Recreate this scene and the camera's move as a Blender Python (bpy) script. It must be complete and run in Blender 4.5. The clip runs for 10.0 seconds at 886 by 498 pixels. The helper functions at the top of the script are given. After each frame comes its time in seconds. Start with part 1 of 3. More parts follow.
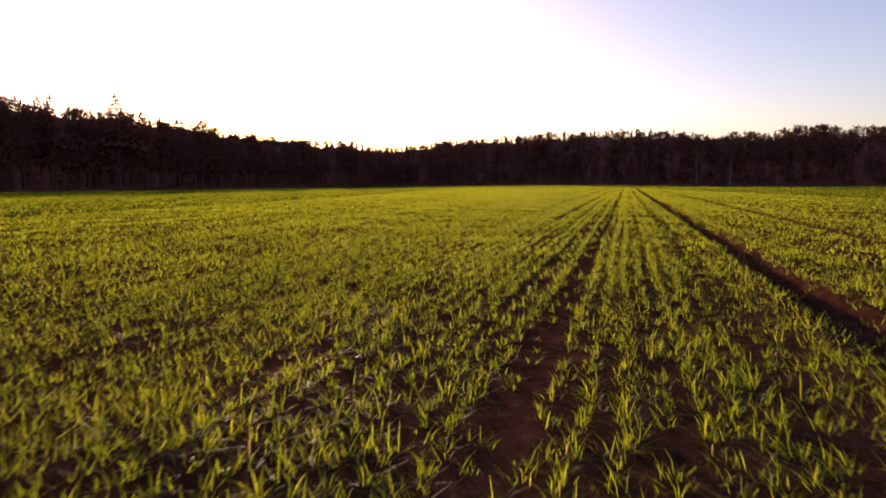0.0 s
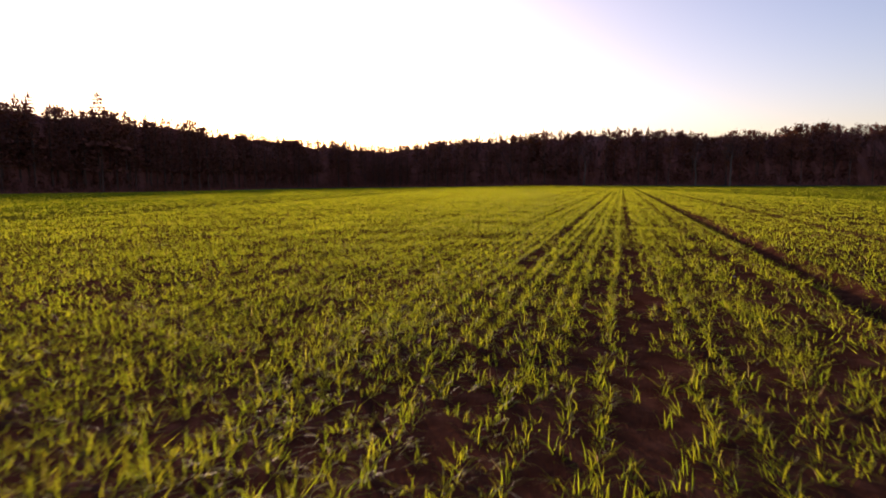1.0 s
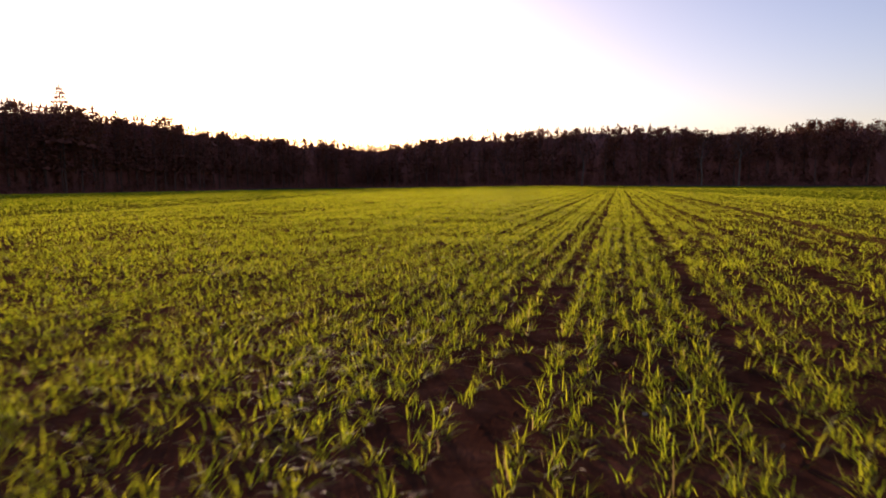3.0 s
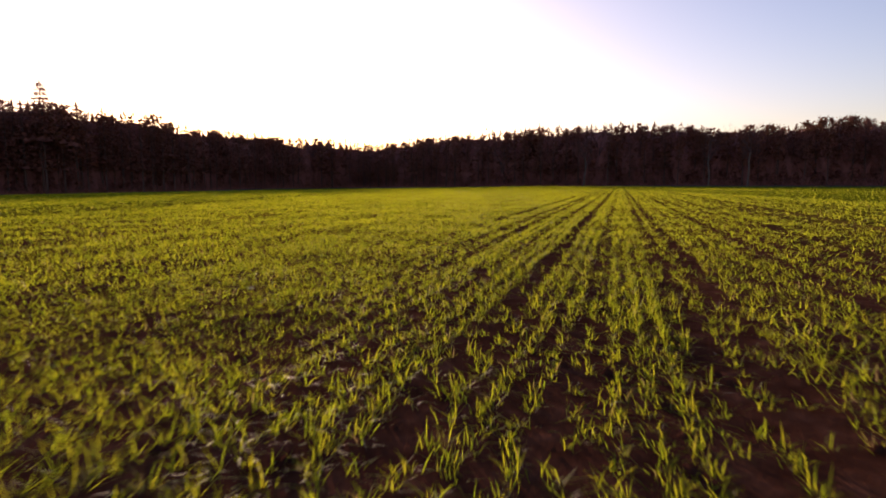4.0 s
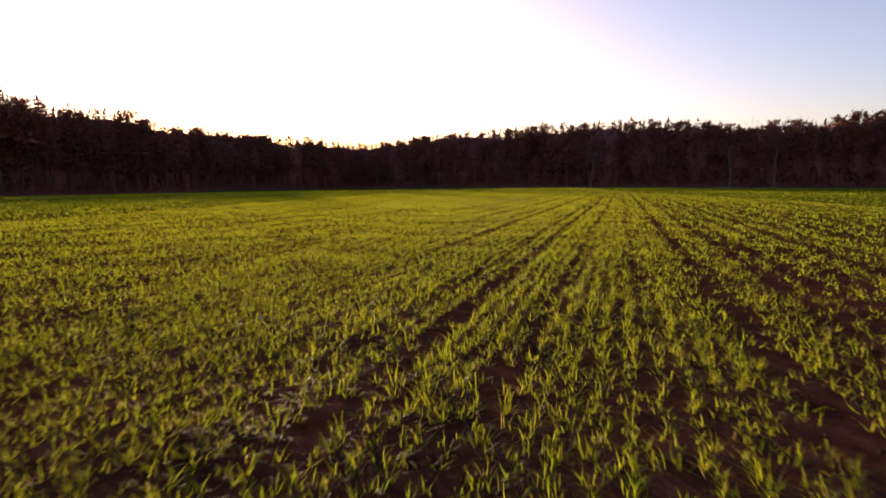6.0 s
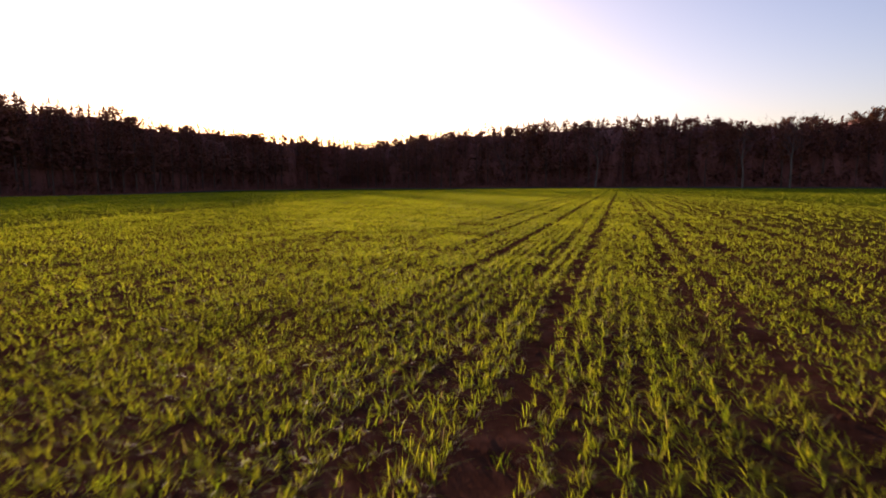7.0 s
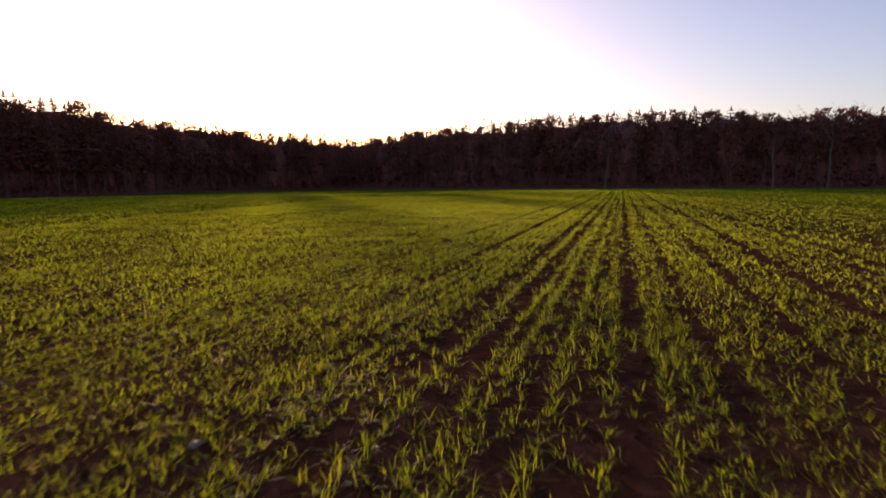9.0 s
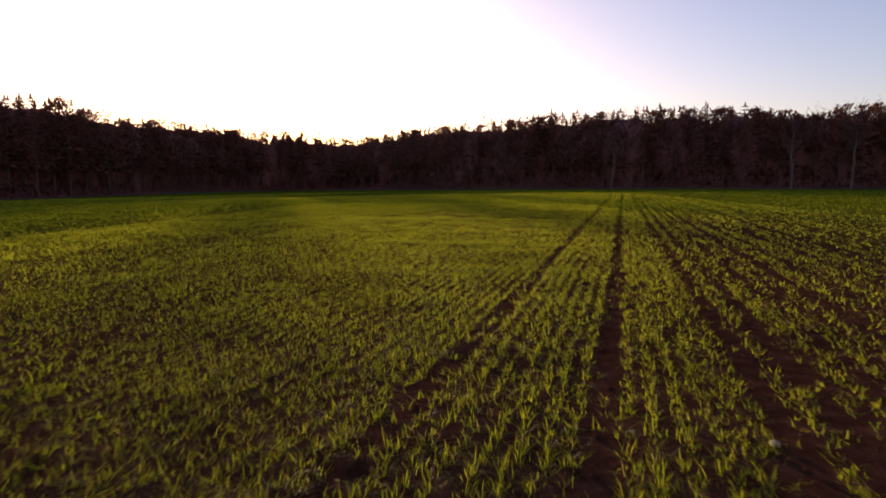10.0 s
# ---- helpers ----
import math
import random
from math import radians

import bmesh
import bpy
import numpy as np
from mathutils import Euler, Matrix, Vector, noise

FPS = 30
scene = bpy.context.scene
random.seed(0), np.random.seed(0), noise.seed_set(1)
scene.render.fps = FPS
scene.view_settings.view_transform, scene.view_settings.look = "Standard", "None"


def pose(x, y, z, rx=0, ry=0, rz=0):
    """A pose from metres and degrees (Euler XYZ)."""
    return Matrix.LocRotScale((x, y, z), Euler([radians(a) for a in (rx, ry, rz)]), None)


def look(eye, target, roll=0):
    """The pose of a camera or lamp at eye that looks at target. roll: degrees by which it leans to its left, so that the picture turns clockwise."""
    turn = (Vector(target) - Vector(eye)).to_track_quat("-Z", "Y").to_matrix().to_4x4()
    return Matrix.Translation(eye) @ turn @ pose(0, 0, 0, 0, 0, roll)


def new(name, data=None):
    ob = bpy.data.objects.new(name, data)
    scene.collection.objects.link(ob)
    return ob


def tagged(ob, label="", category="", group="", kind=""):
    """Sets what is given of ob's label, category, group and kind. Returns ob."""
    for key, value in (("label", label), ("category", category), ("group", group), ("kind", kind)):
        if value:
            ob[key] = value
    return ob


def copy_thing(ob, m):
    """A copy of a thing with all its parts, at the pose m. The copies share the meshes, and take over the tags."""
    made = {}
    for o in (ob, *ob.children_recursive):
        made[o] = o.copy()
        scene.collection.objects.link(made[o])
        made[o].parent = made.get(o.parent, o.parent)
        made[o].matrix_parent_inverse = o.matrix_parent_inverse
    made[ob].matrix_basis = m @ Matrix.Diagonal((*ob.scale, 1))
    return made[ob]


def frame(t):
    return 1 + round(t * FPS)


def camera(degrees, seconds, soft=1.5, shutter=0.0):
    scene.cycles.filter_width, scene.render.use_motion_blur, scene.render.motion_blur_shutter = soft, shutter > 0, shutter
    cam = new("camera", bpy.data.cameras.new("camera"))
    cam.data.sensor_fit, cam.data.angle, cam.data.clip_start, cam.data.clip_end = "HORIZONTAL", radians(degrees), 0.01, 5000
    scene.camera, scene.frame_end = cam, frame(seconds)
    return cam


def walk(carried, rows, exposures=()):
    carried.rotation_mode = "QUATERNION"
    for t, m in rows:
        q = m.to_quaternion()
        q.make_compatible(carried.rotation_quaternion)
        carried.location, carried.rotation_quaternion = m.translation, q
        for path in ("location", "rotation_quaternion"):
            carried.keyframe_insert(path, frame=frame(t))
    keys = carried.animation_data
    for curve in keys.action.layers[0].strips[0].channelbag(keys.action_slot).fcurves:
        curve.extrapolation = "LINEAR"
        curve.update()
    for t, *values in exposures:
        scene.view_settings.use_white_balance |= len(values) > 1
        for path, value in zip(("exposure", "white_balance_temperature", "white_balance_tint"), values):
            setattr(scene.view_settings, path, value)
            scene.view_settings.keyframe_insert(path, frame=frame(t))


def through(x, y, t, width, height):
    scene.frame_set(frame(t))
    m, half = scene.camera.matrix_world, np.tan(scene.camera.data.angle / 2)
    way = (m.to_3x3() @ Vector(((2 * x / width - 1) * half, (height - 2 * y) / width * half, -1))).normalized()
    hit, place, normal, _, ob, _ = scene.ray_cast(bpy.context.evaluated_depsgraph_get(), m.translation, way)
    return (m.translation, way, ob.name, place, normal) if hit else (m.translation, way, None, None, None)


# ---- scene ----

# camera and its walk: a drone skims the crop towards the wood
cam = camera(72.0, 10.0, soft=1.9, shutter=0.07)
PATH = [
    (0, (1.769, -7.41, 0.643), (1.2, -5.504, 0.427), -0.0),
    (0.5, (1.538, -4.691, 0.727), (0.976, -2.784, 0.511), -0.1),
    (1, (1.399, -1.803, 0.704), (0.841, 0.105, 0.489), -0.1),
    (1.5, (1.161, 1.539, 0.674), (0.604, 3.448, 0.459), -0.1),
    (2, (0.926, 4.697, 0.635), (0.371, 6.607, 0.42), -0.1),
    (2.5, (0.541, 8.166, 0.625), (-0.008, 10.078, 0.411), -0.1),
    (4, (-0.624, 19.09, 0.644), (-1.175, 21.001, 0.43), -0.1),
    (4.5, (-1.242, 23.036, 0.711), (-1.795, 24.946, 0.497), -0.1),
    (5, (-1.782, 27.125, 0.72), (-2.338, 29.034, 0.507), -0.1),
    (5.5, (-2.51, 31.282, 0.745), (-3.065, 33.191, 0.532), -0.1),
    (7, (-4.971, 43.49, 0.815), (-5.526, 45.4, 0.602), -0.1),
    (7.5, (-5.763, 47.628, 0.837), (-6.319, 49.538, 0.623), -0.2),
    (8, (-6.489, 51.883, 0.826), (-7.045, 53.792, 0.613), -0.1),
    (8.5, (-7.217, 56.219, 0.79), (-7.774, 58.128, 0.578), -0.1),
    (9, (-7.852, 60.287, 0.837), (-8.411, 62.195, 0.624), -0.2),
    (9.5, (-8.515, 64.554, 0.98), (-9.077, 66.462, 0.766), -0.2),
    (10, (-9.402, 68.614, 1.006), (-9.963, 70.521, 0.793), -0.2),
]
walk(cam, [(t, look(eye, target, roll)) for t, eye, target, roll in PATH], exposures=((0, 0.8, 6500, 42), (7, 0.8, 6500, 42), (8.5, 0.74, 6500, 42), (10, 0.66, 6500, 42)))

# ---- world, sun, exposure ----
SUN_AZ, SUN_EL = 32.4, 5.0          # degrees left of +y, above the horizon
world = bpy.data.worlds.new("evening_sky")
scene.world = world
world.use_nodes = True
wt = world.node_tree
sky = wt.nodes.new("ShaderNodeTexSky")
sky.sky_type, sky.sun_disc = "NISHITA", False
sky.sun_elevation, sky.sun_rotation = radians(SUN_EL), radians(-SUN_AZ)
sky.altitude, sky.air_density, sky.dust_density, sky.ozone_density = 60, 0.9, 1.35, 1.6
wt.links.new(sky.outputs[0], wt.nodes["Background"].inputs[0])
wt.nodes["Background"].inputs[1].default_value = 0.15
lamp = bpy.data.lights.new("sun", "SUN")
lamp.energy, lamp.angle, lamp.color = 5.0, radians(0.53), (1.0, 0.80, 0.52)
sun = new("sun", lamp)
a, e = radians(SUN_AZ), radians(SUN_EL)
to_sun = Vector((-math.sin(a) * math.cos(e), math.cos(a) * math.cos(e), math.sin(e)))
sun.matrix_world = Matrix.Translation((0, 0, 60)) @ to_sun.to_track_quat("Z", "Y").to_matrix().to_4x4()

# ---- materials ----


def material(name):
    m = bpy.data.materials.new(name)
    m.use_nodes = True
    nt = m.node_tree
    return m, nt, nt.nodes["Principled BSDF"], nt.nodes["Material Output"]


def ramp(nt, fac, *stops):
    r = nt.nodes.new("ShaderNodeValToRGB")
    while len(r.color_ramp.elements) < len(stops):
        r.color_ramp.elements.new(0.5)
    for el, (at, col) in zip(r.color_ramp.elements, stops):
        el.position, el.color = at, (*col, 1)
    nt.links.new(fac, r.inputs[0])
    return r.outputs[0]


def noise_tex(nt, scale, detail=4, vector=None, rough=0.55):
    n = nt.nodes.new("ShaderNodeTexNoise")
    n.inputs["Scale"].default_value, n.inputs["Detail"].default_value, n.inputs["Roughness"].default_value = scale, detail, rough
    if vector is not None:
        nt.links.new(vector, n.inputs["Vector"])
    return n.outputs["Fac"]


def mix_col(nt, fac, one, two, blend="MIX"):
    m = nt.nodes.new("ShaderNodeMix")
    m.data_type, m.blend_type = "RGBA", blend
    for sock, v in ((m.inputs[0], fac), (m.inputs[6], one), (m.inputs[7], two)):
        if isinstance(v, bpy.types.NodeSocket):
            nt.links.new(v, sock)
        else:
            sock.default_value = v if isinstance(v, float) else (*v, 1)
    return m.outputs[2]


def arith(nt, op, one, two=0.0, clamp=False):
    m = nt.nodes.new("ShaderNodeMath")
    m.operation, m.use_clamp = op, clamp
    for sock, v in zip(m.inputs, (one, two)):
        if isinstance(v, bpy.types.NodeSocket):
            nt.links.new(v, sock)
        else:
            sock.default_value = v
    return m.outputs[0]


def bump(nt, bsdf, height, strength, distance):
    b = nt.nodes.new("ShaderNodeBump")
    b.inputs["Strength"].default_value, b.inputs["Distance"].default_value = strength, distance
    nt.links.new(height, b.inputs["Height"])
    nt.links.new(b.outputs[0], bsdf.inputs["Normal"])


def leaf_material(name, stops, through, amount, rough, patch=0.0, gloss=0.035):
    """A thin leaf: gloss on the surface, and light that shines through it."""
    m, nt, bsdf, out = material(name)
    geo = nt.nodes.new("ShaderNodeNewGeometry")
    col = ramp(nt, geo.outputs["Random Per Island"], *stops)
    shine = ramp(nt, geo.outputs["Random Per Island"], *through)
    if patch:
        spot = noise_tex(nt, 0.35, 3, geo.outputs["Position"])
        spot = ramp(nt, spot, (0.35, (1 - patch,) * 3), (0.65, (1 + patch * 0.4, 1 + patch * 0.3, 1.0)))
        col, shine = mix_col(nt, 1.0, col, spot, "MULTIPLY"), mix_col(nt, 1.0, shine, spot, "MULTIPLY")
    nt.links.new(col, bsdf.inputs["Base Color"])
    bsdf.inputs["Roughness"].default_value = rough
    bsdf.inputs["Specular IOR Level"].default_value = gloss
    tr = nt.nodes.new("ShaderNodeBsdfTranslucent")
    nt.links.new(shine, tr.inputs["Color"])
    mx = nt.nodes.new("ShaderNodeMixShader")
    mx.inputs[0].default_value = amount
    nt.links.new(bsdf.outputs[0], mx.inputs[1])
    nt.links.new(tr.outputs[0], mx.inputs[2])
    nt.links.new(mx.outputs[0], out.inputs[0])
    return m


WHEAT = leaf_material(
    "wheat_leaf",
    ((0.0, (0.062, 0.092, 0.006)), (0.45, (0.105, 0.130, 0.008)), (0.96, (0.145, 0.155, 0.010)), (0.99, (0.19, 0.15, 0.07))),
    ((0.0, (0.23, 0.34, 0.006)), (0.5, (0.375, 0.43, 0.008)), (0.96, (0.49, 0.49, 0.010)), (0.99, (0.40, 0.28, 0.10))),
    0.55, 0.5, 0.16, 0.045)
# needles brightened and reddened: glare over the wood is put into their colour
GLARE_NEEDLE = leaf_material(
    "needles_with_red_glare",
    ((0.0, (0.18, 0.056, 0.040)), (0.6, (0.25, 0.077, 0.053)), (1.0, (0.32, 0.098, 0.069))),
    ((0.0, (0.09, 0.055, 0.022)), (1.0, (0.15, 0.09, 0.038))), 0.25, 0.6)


def bark_material(name, dark, light, scale):
    m, nt, bsdf, out = material(name)
    co = nt.nodes.new("ShaderNodeTexCoord").outputs["Object"]
    mp = nt.nodes.new("ShaderNodeMapping")
    mp.inputs["Scale"].default_value = (1, 1, 0.18)
    nt.links.new(co, mp.inputs[0])
    n = noise_tex(nt, scale, 6, mp.outputs[0])
    nt.links.new(ramp(nt, n, (0.3, dark), (0.7, light)), bsdf.inputs["Base Color"])
    bsdf.inputs["Roughness"].default_value = 0.9
    bump(nt, bsdf, n, 0.6, 0.04)
    return m


BARK = bark_material("conifer_bark", (0.075, 0.034, 0.025), (0.145, 0.066, 0.048), 5)
PALE_BARK = bark_material("smooth_grey_bark", (0.10, 0.062, 0.048), (0.18, 0.12, 0.095), 3)
TWIG = bark_material("bare_twigs", (0.08, 0.034, 0.027), (0.14, 0.060, 0.047), 2)
# dry brown scrub, its colour lifted and reddened to hold the glare
GLARE_BRUSH = bark_material("dry_brush_with_red_glare", (0.20, 0.060, 0.046), (0.32, 0.095, 0.072), 1.3)


def field_material():
    """Crumbly brown soil; where plants stand too far off to be told apart, the cover of young crop."""
    m, nt, bsdf, out = material("field_soil")
    pos = nt.nodes.new("ShaderNodeNewGeometry").outputs["Position"]
    sep = nt.nodes.new("ShaderNodeSeparateXYZ")
    nt.links.new(pos, sep.inputs[0])
    big, mid, fine = noise_tex(nt, 0.4, 4, pos), noise_tex(nt, 7, 6, pos, 0.65), noise_tex(nt, 60, 5, pos, 0.7)
    soil = ramp(nt, mid, (0.28, (0.030, 0.0115, 0.0075)), (0.52, (0.065, 0.026, 0.016)), (0.75, (0.115, 0.050, 0.033)))
    soil = mix_col(nt, 0.55, soil, ramp(nt, big, (0.35, (0.75, 0.70, 0.66)), (0.65, (1.15, 1.05, 1.0))), "MULTIPLY")
    soil = mix_col(nt, ramp(nt, fine, (0.66, (0, 0, 0)), (0.74, (1, 1, 1))), soil, (0.15, 0.09, 0.055))
    # cover of crop, by the distance from the strip of rows that the plants fill
    stretch = nt.nodes.new("ShaderNodeMapping")
    stretch.inputs["Scale"].default_value = (1.0, 0.16, 1.0)
    nt.links.new(pos, stretch.inputs[0])
    rows = noise_tex(nt, 2.6, 5, stretch.outputs[0], 0.6)
    crop = ramp(nt, rows, (0.30, (0.060, 0.075, 0.006)), (0.55, (0.095, 0.115, 0.007)), (0.75, (0.125, 0.140, 0.010)))
    crop = mix_col(nt, 0.6, crop, ramp(nt, noise_tex(nt, 0.05, 4, pos), (0.35, (0.75, 0.8, 0.8)), (0.65, (1.15, 1.1, 1.0))), "MULTIPLY")
    off = arith(nt, "ABSOLUTE", arith(nt, "ADD", arith(nt, "ADD", sep.outputs[0], -0.9), arith(nt, "MULTIPLY", sep.outputs[1], 0.15)))
    side = arith(nt, "MULTIPLY", arith(nt, "SUBTRACT", off, 4.0), 0.09, True)
    ahead = arith(nt, "MULTIPLY", arith(nt, "SUBTRACT", sep.outputs[1], 84.0), 0.07, True)
    cover = arith(nt, "MAXIMUM", side, ahead)
    nt.links.new(mix_col(nt, cover, soil, crop), bsdf.inputs["Base Color"])
    bsdf.inputs["Roughness"].default_value = 0.95
    bsdf.inputs["Specular IOR Level"].default_value = 0.0
    bump(nt, bsdf, arith(nt, "ADD", mid, arith(nt, "MULTIPLY", fine, 0.35)), 0.55, 0.04)
    return m


def stone_material():
    m, nt, bsdf, out = material("field_stone")
    n = noise_tex(nt, 14, 5, nt.nodes.new("ShaderNodeTexCoord").outputs["Object"])
    nt.links.new(ramp(nt, n, (0.3, (0.13, 0.10, 0.08)), (0.7, (0.28, 0.23, 0.19))), bsdf.inputs["Base Color"])
    bsdf.inputs["Roughness"].default_value = 0.8
    bump(nt, bsdf, n, 0.5, 0.01)
    return m


FIELD, STONE = field_material(), stone_material()
LITTER = bark_material("leaf_litter", (0.035, 0.022, 0.016), (0.085, 0.052, 0.034), 1.1)

# ---- the lie of the land ----
RNG = np.random.default_rng(7)
WAVES = [(RNG.uniform(0.05, 0.16), RNG.uniform(0, 6.28), RNG.uniform(0, 6.28)) for _ in range(5)]
LUMPS = [(RNG.uniform(2, 8), RNG.uniform(0, 6.28), RNG.uniform(0, 6.28)) for _ in range(14)]
RUT, RUT_TWO = 2.8, 4.45           # the two wheel tracks of the tramline


def step(v, lo, hi):
    s = np.clip((v - lo) / (hi - lo), 0, 1)
    return s * s * (3 - 2 * s)


def ground_z(x, y, lumps=True):
    """The height of the field: nearly level, falling away to the low wood edge on the west."""
    x, y = np.asarray(x, float), np.asarray(y, float)
    z = -0.011 * np.clip(-x - 18, 0, 400) - 0.9 * step(-x, 60, 150) * step(-y, -260, -170)
    z = z - 0.5 * step(y, 120, 220)
    far = step(np.hypot(x + 3, (y - 30) * 0.6), 18, 60)
    for k, ang, ph in WAVES:
        z = z + far * 0.04 * np.sin(k * (x * np.cos(ang) + y * np.sin(ang)) + ph)
    if lumps:
        for k, ang, ph in LUMPS:
            z = z + (1 - far) * 0.0022 * np.sin(k * (x * np.cos(ang) + y * np.sin(ang)) + ph)
        z = z - 0.045 * np.exp(-(((x - RUT) / 0.12) ** 4)) + 0.015 * np.exp(-(((np.abs(x - RUT) - 0.20) / 0.07) ** 2))
        z = z - 0.03 * np.exp(-(((x - RUT_TWO) / 0.12) ** 4))
    return z


def mesh_from(name, verts, faces, mat, smooth=False):
    """A mesh from numpy rows of corners and of triangles or quads."""
    me = bpy.data.meshes.new(name)
    verts, faces = np.asarray(verts, np.float32), np.asarray(faces, np.int32)
    n = faces.shape[1]
    me.vertices.add(len(verts))
    me.vertices.foreach_set("co", verts.ravel())
    me.loops.add(faces.size)
    me.loops.foreach_set("vertex_index", faces.ravel())
    me.polygons.add(len(faces))
    me.polygons.foreach_set("loop_start", np.arange(0, faces.size, n, dtype=np.int32))
    me.update(calc_edges=True)
    me.polygons.foreach_set("use_smooth", np.full(len(faces), smooth))
    me.materials.append(mat)
    return me


def spread(lo, hi, fine, reach, grow=1.35):
    """Grid lines: even from lo to hi, then ever wider out to reach."""
    mid = list(np.arange(lo, hi + fine / 2, fine))
    out, d = [], fine
    while (out[-1] if out else 0) < reach:
        d *= grow
        out.append((out[-1] if out else 0) + d)
    return np.array([lo - v for v in out[::-1]] + mid + [hi + v for v in out])


def build_ground():
    xs = spread(-13.0, 5.0, 0.2, 2500, 1.22)
    xs = np.unique(np.concatenate([xs, RUT + np.arange(-0.42, 0.43, 0.06), RUT_TWO + np.arange(-0.3, 0.31, 0.06)]))
    ys = spread(-7.0, 80.0, 0.35, 2500, 1.22)
    gx, gy = np.meshgrid(xs, ys)
    jx, jy = RNG.uniform(-0.02, 0.02, gx.shape), RNG.uniform(-0.05, 0.05, gx.shape)
    gx, gy = gx + jx, gy + jy
    v = np.stack([gx, gy, ground_z(gx, gy)], -1).reshape(-1, 3)
    nx, ny = len(xs), len(ys)
    i = (np.arange(ny - 1)[:, None] * nx + np.arange(nx - 1)).ravel()
    f = np.stack([i, i + 1, i + nx + 1, i + nx], -1)
    ob = new("ground", mesh_from("ground", v, f, FIELD, True))
    return tagged(ob, "brown crumbly soil of a wide level arable field", "field", kind="structure")


build_ground()

# ---- the wood round the field ----
# the outer line of the wood, from the east round to the west
EDGE = [(94, 202), (70, 206), (24, 213), (-12, 234), (-64, 262), (-100, 282), (-138, 306), (-152, 296), (-160, 235), (-160, 180), (-158, 130), (-157, 98)]


def edge_run(gap, deep=0.0):
    """Places gap metres apart along a line deep inside the outer line, with the way into the wood."""
    ways = []
    for (x0, y0), (x1, y1) in zip(EDGE, EDGE[1:]):
        d = math.hypot(x1 - x0, y1 - y0)
        ways.append(((y1 - y0) / d, (x0 - x1) / d))
    for n, ((x0, y0), (x1, y1)) in enumerate(zip(EDGE, EDGE[1:])):
        d = math.hypot(x1 - x0, y1 - y0)
        ix, iy = ways[n]
        for k in range(int(d / gap)):
            s = (k + 0.5) * gap / d
            yield x0 + (x1 - x0) * s + ix * deep, y0 + (y1 - y0) * s + iy * deep, (ix, iy)
        if n + 1 < len(ways):
            a0, a1 = math.atan2(iy, ix), math.atan2(ways[n + 1][1], ways[n + 1][0])
            turn = (a1 - a0 + math.pi) % (2 * math.pi) - math.pi
            steps = int(turn * deep / gap) if turn > 0 else 0
            for k in range(steps):
                a = a0 + turn * (k + 0.5) / steps
                yield x1 + math.cos(a) * deep, y1 + math.sin(a) * deep, (math.cos(a), math.sin(a))


def crown_top(x, y):
    """The height at which the close crowns of the wood end; single tips stand above it."""
    # tops near (-150, 310) are unseen; raised to cast shade on the field
    tops = [(140, 208, 18.9), (76, 216, 18.4), (67, 218, 18.4), (60, 219, 20.8), (55, 220, 19.6), (48, 220, 16.4), (39, 222, 19.2), (30, 224, 16.2), (24, 226, 17.8),
            (19, 229, 19.6), (8, 235, 20.6), (-7, 244, 21.8), (-33, 258, 22.0), (-62, 274, 22.0), (-98, 294, 22.0), (-113, 303, 21.2), (-128, 313, 21.0), (-148, 312, 25.2),
            (-155, 307, 25.8), (-163, 293, 24.6), (-166, 276, 24.8), (-168, 258, 24.8), (-170, 241, 23.8), (-171, 226, 25.4), (-171, 210, 26.8), (-171, 198, 25.6),
            (-171, 175, 26.8), (-170, 163, 25.2), (-169, 138, 26.0), (-168, 90, 26.0)]
    w = [(1 / ((x - a) ** 2 + (y - b) ** 2 + 12) ** 3, z) for a, b, z in tops]
    return sum(k * z for k, z in w) / sum(k for k, _ in w)


def tube(path, radii, sides=6):
    """Corners and triangles of a tapering tube along a path."""
    path, v, f = [Vector(p) for p in path], [], []
    for n, (p, r) in enumerate(zip(path, radii)):
        d = (path[min(n + 1, len(path) - 1)] - path[max(n - 1, 0)]).normalized()
        u = d.orthogonal().normalized()
        w = d.cross(u)
        for k in range(sides):
            t = 2 * math.pi * k / sides
            v.append(p + r * (math.cos(t) * u + math.sin(t) * w))
    for n in range(len(path) - 1):
        for k in range(sides):
            a, b = n * sides + k, n * sides + (k + 1) % sides
            f += [(a, b, b + sides), (a, b + sides, a + sides)]
    return v, f


class Heap:
    """Gathers corners and triangles of one part."""

    def __init__(self):
        self.v, self.f = [], []

    def add(self, v, f):
        n = len(self.v)
        self.v += [tuple(p) for p in v]
        self.f += [tuple(i + n for i in t) for t in f]

    def tri(self, a, b, c):
        self.add((a, b, c), ((0, 1, 2),))

    def mesh(self, name, mat, smooth=False):
        return mesh_from(name, self.v, self.f, mat, smooth)


def part(name, data, parent, label=""):
    ob = new(name, data)
    ob.parent = parent
    return tagged(ob, label) if label else ob


def needle_spray(heap, r, at, way, size, droop, full):
    """A flat ragged spray of needles at the end of a branch."""
    side = Vector((-way.y, way.x, 0)).normalized()
    for _ in range(3):
        t = r.uniform(-0.9, 0.9)
        tip = at + size * (way * r.uniform(0.4, 1.0) + side * t) + Vector((0, 0, -droop * size * r.uniform(0.1, 0.9)))
        across = (tip - at).cross(Vector((0, 0, 1))).normalized() * size * full * r.uniform(0.10, 0.20)
        lift = Vector((0, 0, size * full * r.choice((-1, 1)) * r.uniform(0.07, 0.16)))
        mid = at.lerp(tip, 0.55)
        heap.add((at, mid + across + lift, tip, mid - across - lift), ((0, 1, 2), (0, 2, 3)))


